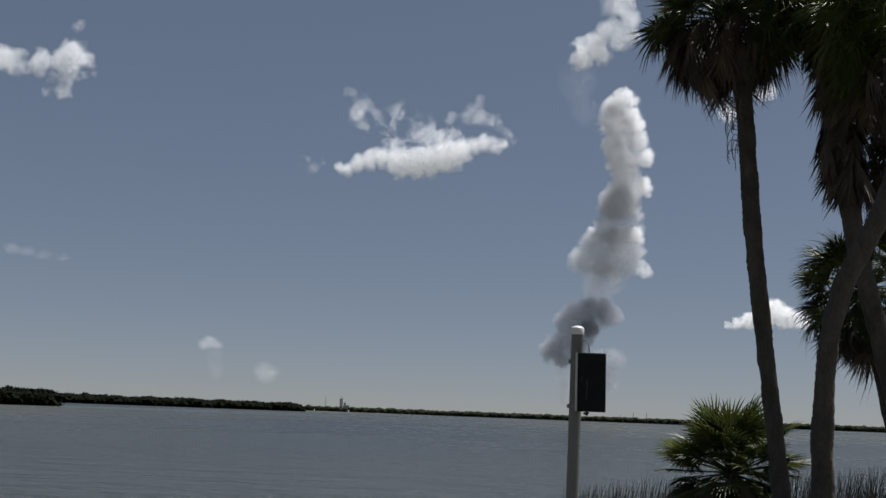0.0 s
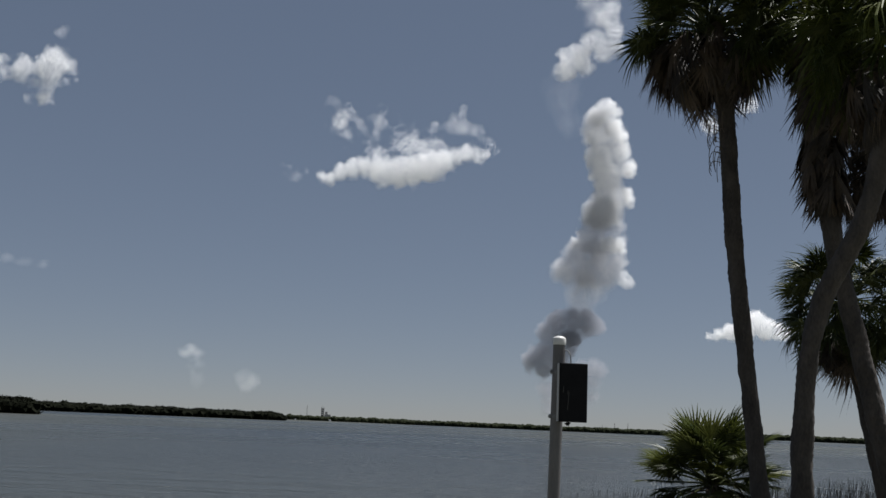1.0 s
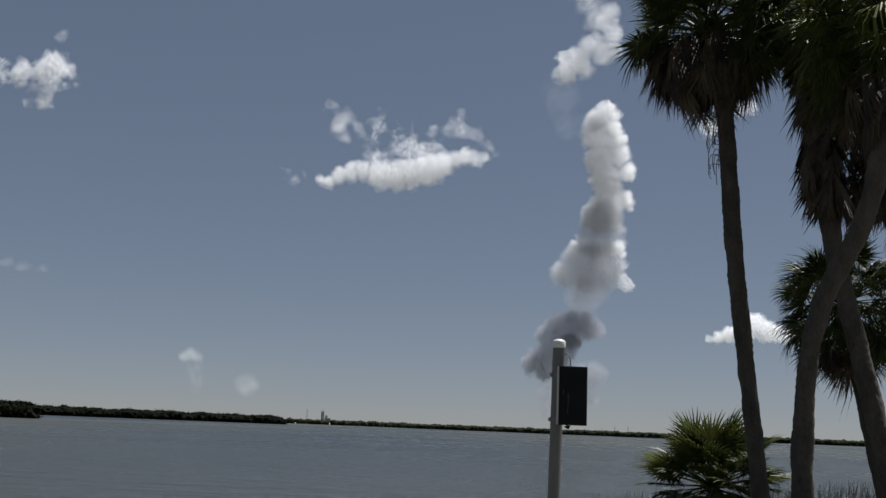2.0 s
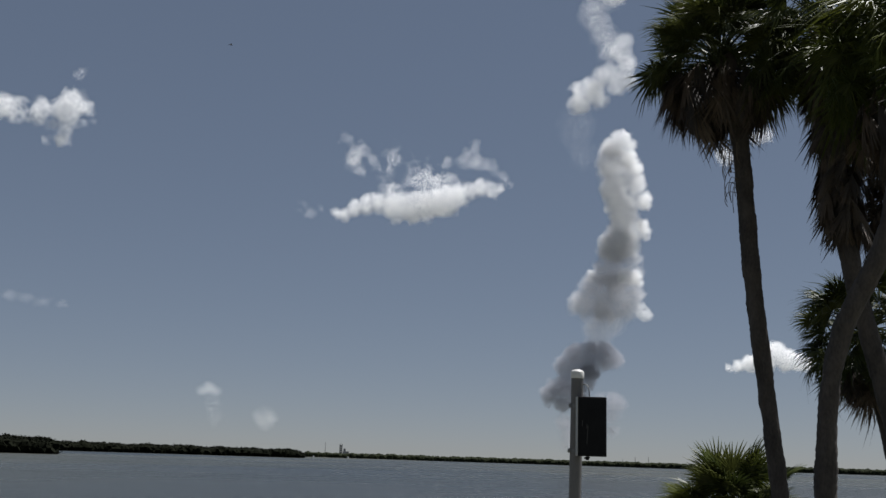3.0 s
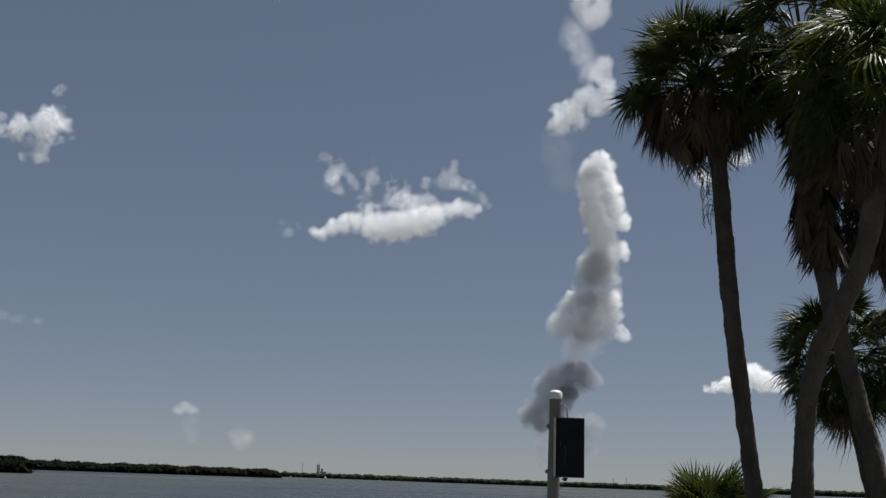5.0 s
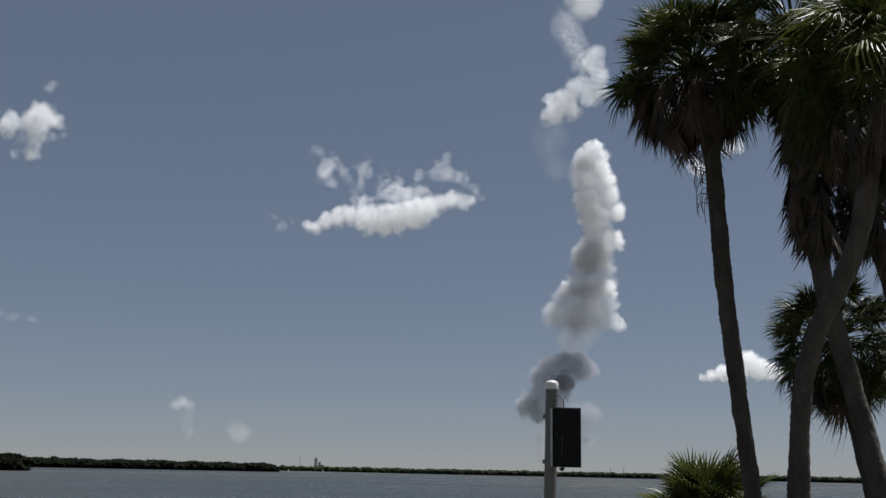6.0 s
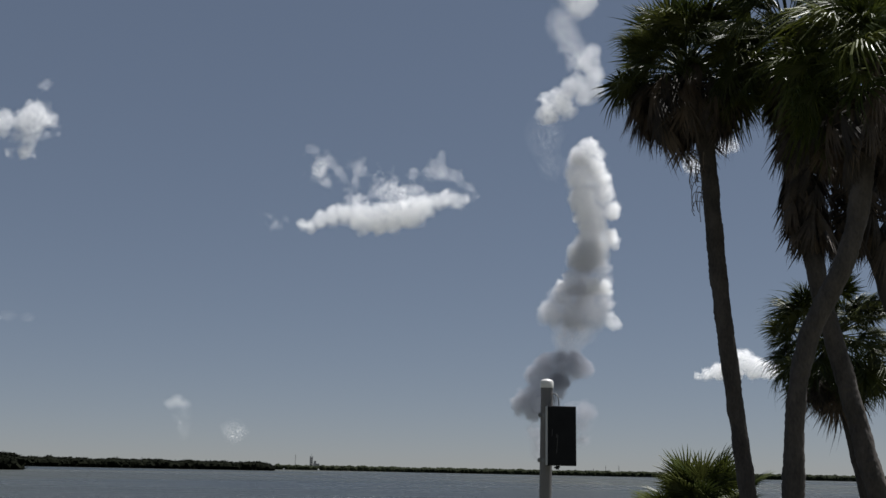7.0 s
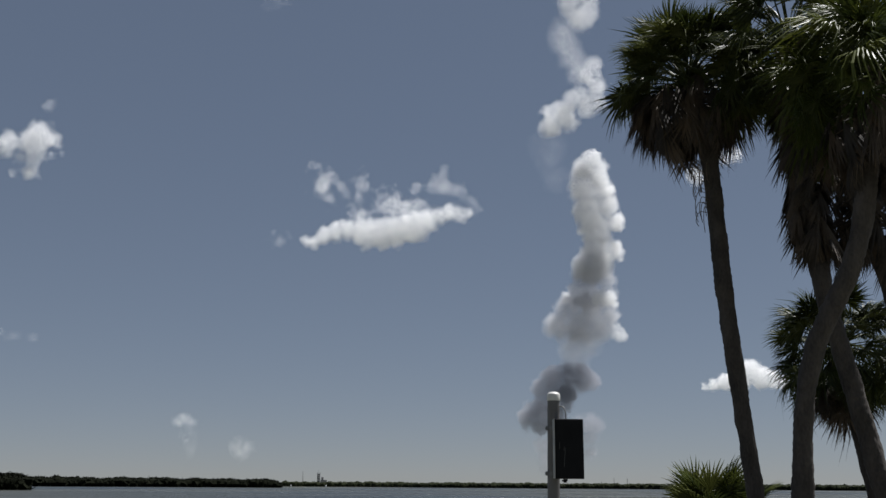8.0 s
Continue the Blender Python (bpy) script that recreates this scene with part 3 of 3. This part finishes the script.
YOUNG_LEAVES = [fan_leaf(150 + i, 36, 0.58, 0.74, 0.06 + 0.05 * i, 132, LEAF_YOUNG, 0.030, 0.18, 0.02) for i in range(4)]
DEAD_LEAVES = [fan_leaf(70 + i, 30, 0.80, 0.66, 0.2 + 0.3 * i, 50, DEAD, 0.022, 0.2, 0.13) for i in range(4)]
HANGING_LEAVES = [fan_leaf(110 + i, 34, 0.80, 0.72, 0.2, 75, DEAD, 0.024, 0.05, 0.10, 0.75 + 0.08 * i) for i in range(4)]
SKIRT_LEAVES = [fan_leaf(90 + i, 30, 0.62, 0.22, 0.2, 70, DEAD, 0.026, 0.05, 0.10, 0.85 + 0.05 * i) for i in range(4)]


def palm(label, trunk, width, crown, leaves, size, meshes, dead, dead_span, seed, low=-55, boots=True, fibres=0, hang=(-82, -42), dry=DEAD_LEAVES):
    """A cabbage palm: uneven trunk, crown of fan leaves and a skirt of dead ones."""
    rng = random.Random(seed)
    root = tagged(new("palm_tree"), label, "palm", group="palms on the bank")
    base = Vector(trunk[0])
    root.location = base
    line = [p - base for p in spline(trunk, 34)]
    n = len(line)
    radii = [width / 2 * (1.18 - 0.25 * min(1, i / n * 3) + 0.10 * (i / n)) for i in range(n)]
    v, f = tube(line, radii, 26, 0.17, seed)
    mesh_part("trunk", mesh_from("trunk", v, f, BARK, True), root)
    heart = Vector(crown) - base
    # heart of the crown: packed leaf bases
    bm = bmesh.new()
    rod(bm, line[-1] - Vector((0, 0, 0.1)), heart + Vector((0, 0, 0.1)), width * 0.62, width * 0.3, 12)
    for k in range(34 if boots else 8):
        a, z = k * 2.4, rng.uniform(-0.1, 0.9) * (heart.z - line[-1].z + 0.2)
        p = line[-1] + (heart - line[-1]) * min(1, max(0, z)) + Vector((0, 0, -0.1))
        out = Vector((math.cos(a), math.sin(a), 0))
        rod(bm, p + out * width * 0.3, p + out * width * 0.85 + Vector((0, 0, 0.22)), 0.04, 0.025, 5)
    part("crown_shaft", bm, FIBRE, root)
    for k in range(leaves):
        t = (k + 0.5) / leaves
        elev = 84 - (84 - low) * t ** 0.85 + rng.uniform(-9, 9)
        turn = math.degrees(k * 2.39996) + rng.uniform(-12, 12)
        s = size * rng.uniform(0.74, 1.14) * (0.85 + 0.15 * min(1, t * 3))
        m = Matrix.Translation(heart + Vector((0, 0, 0.12 * (1 - t)))) @ pose(0, 0, 0, 0, 0, turn) @ pose(0, 0, 0, elev, rng.uniform(-42, 42), 0) @ Matrix.Diagonal((s, s, s, 1))
        mesh_part("leaf", meshes[k % len(meshes)], root, m)
    for k in range(dead):
        t = rng.random()
        p = heart - Vector((0, 0, 0.1 + dead_span * t))
        near = min(line, key=lambda q: abs(q.z - p.z))
        p = Vector((near.x, near.y, p.z)) if p.z < line[-1].z else p
        s = size * rng.uniform(0.6, 1.08)
        m = Matrix.Translation(p) @ pose(0, 0, 0, 0, 0, k * 137.5) @ pose(0, 0, 0, rng.uniform(*hang), rng.uniform(-30, 30), 0) @ Matrix.Diagonal((s, s, s, 1))
        mesh_part("dead_leaf", dry[k % 4], root, m, "dry brown hanging leaf" if k == 0 else "")
    if fibres:
        verts, faces = [], []
        for k in range(fibres):
            i = rng.randrange(int(n * 0.78), int(n * 0.93))
            a = rng.uniform(2.4, 4.2)
            p = line[i] + Vector((math.cos(a), math.sin(a), 0)) * radii[i]
            o = Vector((math.cos(a), math.sin(a), 0)) * rng.uniform(0.05, 0.22)
            drop = rng.uniform(0.1, 0.4)
            v, f = tube(spline([p, p + o * 0.7 + Vector((0, 0, 0.03)), p + o - Vector((0, 0, drop * 0.5)), p + o * 0.8 - Vector((0, 0, drop))], 3), [0.006] * 10, 4)
            faces += [tuple(x + len(verts) for x in q) for q in f]
            verts += v
        mesh_part("loose_fibre", mesh_from("loose_fibre", verts, faces, FIBRE), root, None, "frayed brown bark fibres")
    return root


palm("tall slender cabbage palm with a shaggy dark crown",
     ((5.38, 16.12, 0.6), (5.32, 16.15, 1.33), (5.14, 16.20, 3.32), (4.98, 16.26, 5.12), (4.88, 16.28, 6.98), (4.79, 16.31, 8.14)),
     0.27, (4.53, 16.33, 9.05), 88, 1.06, GREEN_LEAVES, 150, 0.35, 1, low=-12, fibres=26, hang=(-44, 14), dry=HANGING_LEAVES)
palm("curved cabbage palm with a bright green spreading crown",
     ((5.02, 13.62, 0.6), (5.02, 13.60, 2.29), (5.11, 13.57, 3.45), (5.32, 13.49, 4.34), (5.72, 13.33, 5.16), (5.96, 13.22, 5.99), (6.11, 13.15, 7.0)),
     0.26, (6.25, 13.1, 7.9), 72, 1.0, BRIGHT_LEAVES, 90, 0.7, 2, low=-30, hang=(-55, 0), dry=HANGING_LEAVES)
palm("leaning cabbage palm with a long skirt of dead leaves",
     ((6.95, 14.45, 0.6), (6.56, 14.59, 2.28), (6.37, 14.68, 3.31), (6.19, 14.76, 4.2), (6.0, 14.83, 5.21), (5.9, 14.87, 6.08), (5.83, 14.9, 7.14), (5.80, 14.9, 8.2)),
     0.28, (5.78, 14.9, 9.1), 70, 1.1, GREEN_LEAVES, 200, 3.0, 3, hang=(-50, 5), dry=SKIRT_LEAVES)
palm("leaning cabbage palm behind the others",
     ((8.7, 15.9, 0.6), (8.02, 16.12, 3.84), (7.61, 16.31, 5.88), (7.46, 16.38, 6.94), (7.29, 16.46, 8.4)),
     0.27, (7.2, 16.5, 9.2), 60, 1.08, GREEN_LEAVES, 150, 2.5, 4, hang=(-50, 0), dry=HANGING_LEAVES)
palm("short young cabbage palm with a full low crown",
     ((7.95, 17.3, 0.6), (7.63, 17.4, 2.25), (7.40, 17.54, 4.0)),
     0.24, (7.25, 17.55, 4.72), 96, 0.92, GREEN_LEAVES, 40, 0.4, 5, low=-72)


def palmetto():
    rng = random.Random(12)
    root = tagged(new("palmetto_bush"), "low green palmetto bush with stiff fan leaves", "bush")
    root.location = (5.3, 18.77, 0.6)
    bm = bmesh.new()
    rod(bm, (0, 0, 0), (0, 0, 0.95), 0.17, 0.12, 12)
    part("stem", bm, FIBRE, root)
    for k in range(56):
        t = (k + 0.5) / 56
        elev = 84 - 108 * t + rng.uniform(-8, 8)
        s = rng.uniform(0.9, 1.28)
        m = Matrix.Translation((0, 0, 0.95)) @ pose(0, 0, 0, 0, 0, k * 137.5 + rng.uniform(-14, 14)) @ pose(0, 0, 0, elev, rng.uniform(-25, 25), 0) @ Matrix.Diagonal((s, s, s, 1))
        mesh_part("leaf", SMALL_LEAVES[k % 4] if k % 3 else YOUNG_LEAVES[k // 3 % 4], root, m)
    for k in range(26):
        s = rng.uniform(0.8, 1.15)
        m = Matrix.Translation((0, 0, rng.uniform(0.5, 0.95))) @ pose(0, 0, 0, 0, 0, k * 137.5) @ pose(0, 0, 0, rng.uniform(-50, 10), rng.uniform(-30, 30), 0) @ Matrix.Diagonal((s, s, s, 1))
        mesh_part("dead_leaf", HANGING_LEAVES[k % 4], root, m, "dry brown hanging leaf" if k == 0 else "")


palmetto()


# ---- reeds at the water's edge ----
def reeds():
    rng = random.Random(21)
    verts, faces = [], []
    for k in range(2600):
        x = rng.uniform(2.6, 12.0)
        if 4.6 < x < 6.2 and rng.random() < 0.5:
            continue
        y = 20.6 + rng.uniform(-0.9, 1.1) - 0.12 * max(0, x - 6)
        top = (0.95 + 0.16 * (x - 3)) if x < 5 else 1.35 + 0.04 * (x - 5)
        h = max(0.4, (top + 0.15) * (0.45 + 0.6 * rng.random() ** 0.7))
        lean = Vector((rng.gauss(0.14, 0.16), rng.uniform(-0.15, 0.15), 0)) * h * 0.7
        p = Vector((x, y, -0.15))
        pts = [p, p + lean * 0.25 + Vector((0, 0, h * 0.55)), p + lean + Vector((0, 0, h + 0.15))]
        v, f = tube(pts, (0.010, 0.008, 0.002), 3)
        faces += [tuple(i + len(verts) for i in q) for q in f]
        verts += v
    tagged(new("reeds", mesh_from("reeds", verts, faces, REED)), "dry tan reeds standing along the water's edge", "reeds", kind="stuff")


reeds()


# ---- post with its black box ----
def post():
    root = tagged(new("post"), "weathered round grey post with a white rounded cap", "post")
    root.matrix_world = pose(0.962, 7.53, 0.65, 0, 0.9, 0)
    bm = bmesh.new()
    rod(bm, (0, 0, 0), (0, 0, 2.37), 0.044, sides=40)
    part("pipe", bm, GALV, root, smooth=False)
    bm = bmesh.new()
    profile = ((0.0468, 2.362), (0.0480, 2.368), (0.0480, 2.405), (0.045, 2.413), (0.034, 2.422), (0.018, 2.427), (0.0, 2.428))
    rings = [[bm.verts.new((r * math.cos(k * math.pi / 20), r * math.sin(k * math.pi / 20), z)) for k in range(40)] for r, z in profile[:-1]]
    tip = bm.verts.new((0, 0, profile[-1][1]))
    for a, b in zip(rings, rings[1:]):
        for k in range(40):
            bm.faces.new((a[k], a[(k + 1) % 40], b[(k + 1) % 40], b[k]))
    for k in range(40):
        bm.faces.new((rings[-1][k], rings[-1][(k + 1) % 40], tip))
    part("cap", bm, CAP, root, "white plastic cap", smooth=True)
    for z in (2.165, 1.845):
        bm = bmesh.new()
        rod(bm, (0, 0, z - 0.012), (0, 0, z + 0.012), 0.0465, sides=32)
        block(bm, (0.02, 0.03, 0.03), (-0.048, -0.01, z), 0.003)
        rod(bm, (-0.062, -0.01, z), (-0.04, -0.01, z), 0.008, sides=8)
        part("clamp", bm, STEEL, root, "dark steel clamp with bolt")
    return root


def speaker_box():
    root = tagged(new("equipment_box"), "flat black box clamped to the grey post", "box")
    root.matrix_world = pose(1.090, 7.44, 2.667, 0, 0, 2)
    bm = bmesh.new()
    block(bm, (0.205, 0.060, 0.418), (0, 0, 0), 0.006)
    case = part("case", bm, BLACK, root)
    bm = bmesh.new()
    block(bm, (0.188, 0.006, 0.405), (0, -0.0320, 0), 0.002)
    front = part("front_panel", bm, BLACK, root)
    bm = bmesh.new()
    block(bm, (0.006, 0.066, 0.412), (-0.1060, 0.004, 0.0), 0.002)
    part("side_plate", bm, FLANGE, root, "light grey metal side plate")
    bm = bmesh.new()
    rod(bm, (-0.03, 0, -0.235), (-0.03, 0, -0.21), 0.012, sides=12)
    rod(bm, (-0.05, 0.01, -0.222), (-0.01, 0.01, -0.216), 0.006, sides=8)
    part("cable_gland", bm, BLACK, root)
    for x, z, h in ((-0.072, 0.02, 0.045), (-0.036, -0.06, 0.13), (-0.040, 0.0, 0.03)):
        bm = bmesh.new()
        block(bm, (0.004, 0.002, h), (x, -0.0358, z), 0.0006, pose(0, 0, 0, 0, 4, 0))
        part("scratch", bm, SCUFF, front)


def cable():
    root = tagged(new("cable"), "thin grey cable looping from post to box", "cable")
    pts = spline([(1.022, 7.52, 2.962), (1.045, 7.50, 2.970), (1.064, 7.47, 2.958), (1.073, 7.455, 2.925), (1.076, 7.45, 2.868)], 8)
    v, f = tube(pts, [0.0045] * len(pts), 8)
    mesh_part("wire", mesh_from("wire", v, f, WIRE, True), root)


post()
speaker_box()
cable()


# ---- bird ----
def bird():
    root = tagged(new("bird"), "small dark bird flying across the sky", "bird")
    bm = bmesh.new()
    bmesh.ops.create_icosphere(bm, subdivisions=2, radius=1, matrix=Matrix.Diagonal((0.028, 0.085, 0.026, 1)))
    bmesh.ops.create_icosphere(bm, subdivisions=2, radius=0.022, matrix=Matrix.Translation((0, 0.085, 0.008)))
    rod(bm, (0, 0.1, 0.006), (0, 0.125, 0.003), 0.006, 0.001, 6)
    part("body", bm, PLUMAGE, root, smooth=True)
    bm = bmesh.new()
    block(bm, (0.035, 0.07, 0.006), (0, -0.11, 0), 0.002)
    part("tail", bm, PLUMAGE, root)
    wings = []
    for s in (-1, 1):
        bm = bmesh.new()
        for k in range(5):
            block(bm, (0.032, 0.062 - 0.009 * k, 0.006), (s * (0.014 + 0.027 * k), -0.006 * k, 0), 0.002)
        wing = part("wing", bm, PLUMAGE, root)
        wing.location = (s * 0.02, 0.01, 0.012)
        wings.append((s, wing))
    return root, wings


bird_root, bird_wings = bird()


# ---- what moves ----
def motions():
    # water: the ripples run slowly shoreward
    walk(water, [(0.0, pose(0, 0, 0)), (8.0, pose(-1.6, -2.4, 0))])
    # clouds drift, the head of the smoke column rises
    walk(long_cloud, [(0.0, pose(14.5, 0, 2.5)), (8.0, pose(-14.5, 0, -2.5))])
    walk(ragged_cloud, [(0.0, pose(5.5, 0, 3.5)), (8.0, pose(-5.5, 0, -3.5))])
    walk(column_head, [(0.0, pose(1.5, 0, -9.5)), (8.0, pose(-1.5, 0, 9.5))])
    # bird
    rows = []
    track = ((0.0, -75, 34), (1.5, -30, 31), (2.2, -19.5, 25.5), (3.0, -12.74, 21.9), (3.5, -9.15, 21.9), (4.0, -5.02, 21.76), (4.5, -0.7, 24.35),
             (4.7, 0.3, 25.9), (5.2, 4.5, 30), (8.0, 30, 52))
    places = [toward(a, e, 60) for _, a, e in track]
    for i, (t, _, _) in enumerate(track):
        ahead = places[min(i + 1, len(places) - 1)] - places[max(i - 1, 0)]
        rows.append((t, pose(*places[i], 0, 0, math.degrees(math.atan2(-ahead.x, ahead.y)))))
    walk(bird_root, rows)
    for s, wing in bird_wings:
        walk(wing, [(k * 0.1, pose(s * 0.02, 0.01, 0.012, 0, -s * (12 + 34 * math.sin(k * 2.1)), 0)) for k in range(81)])


motions()
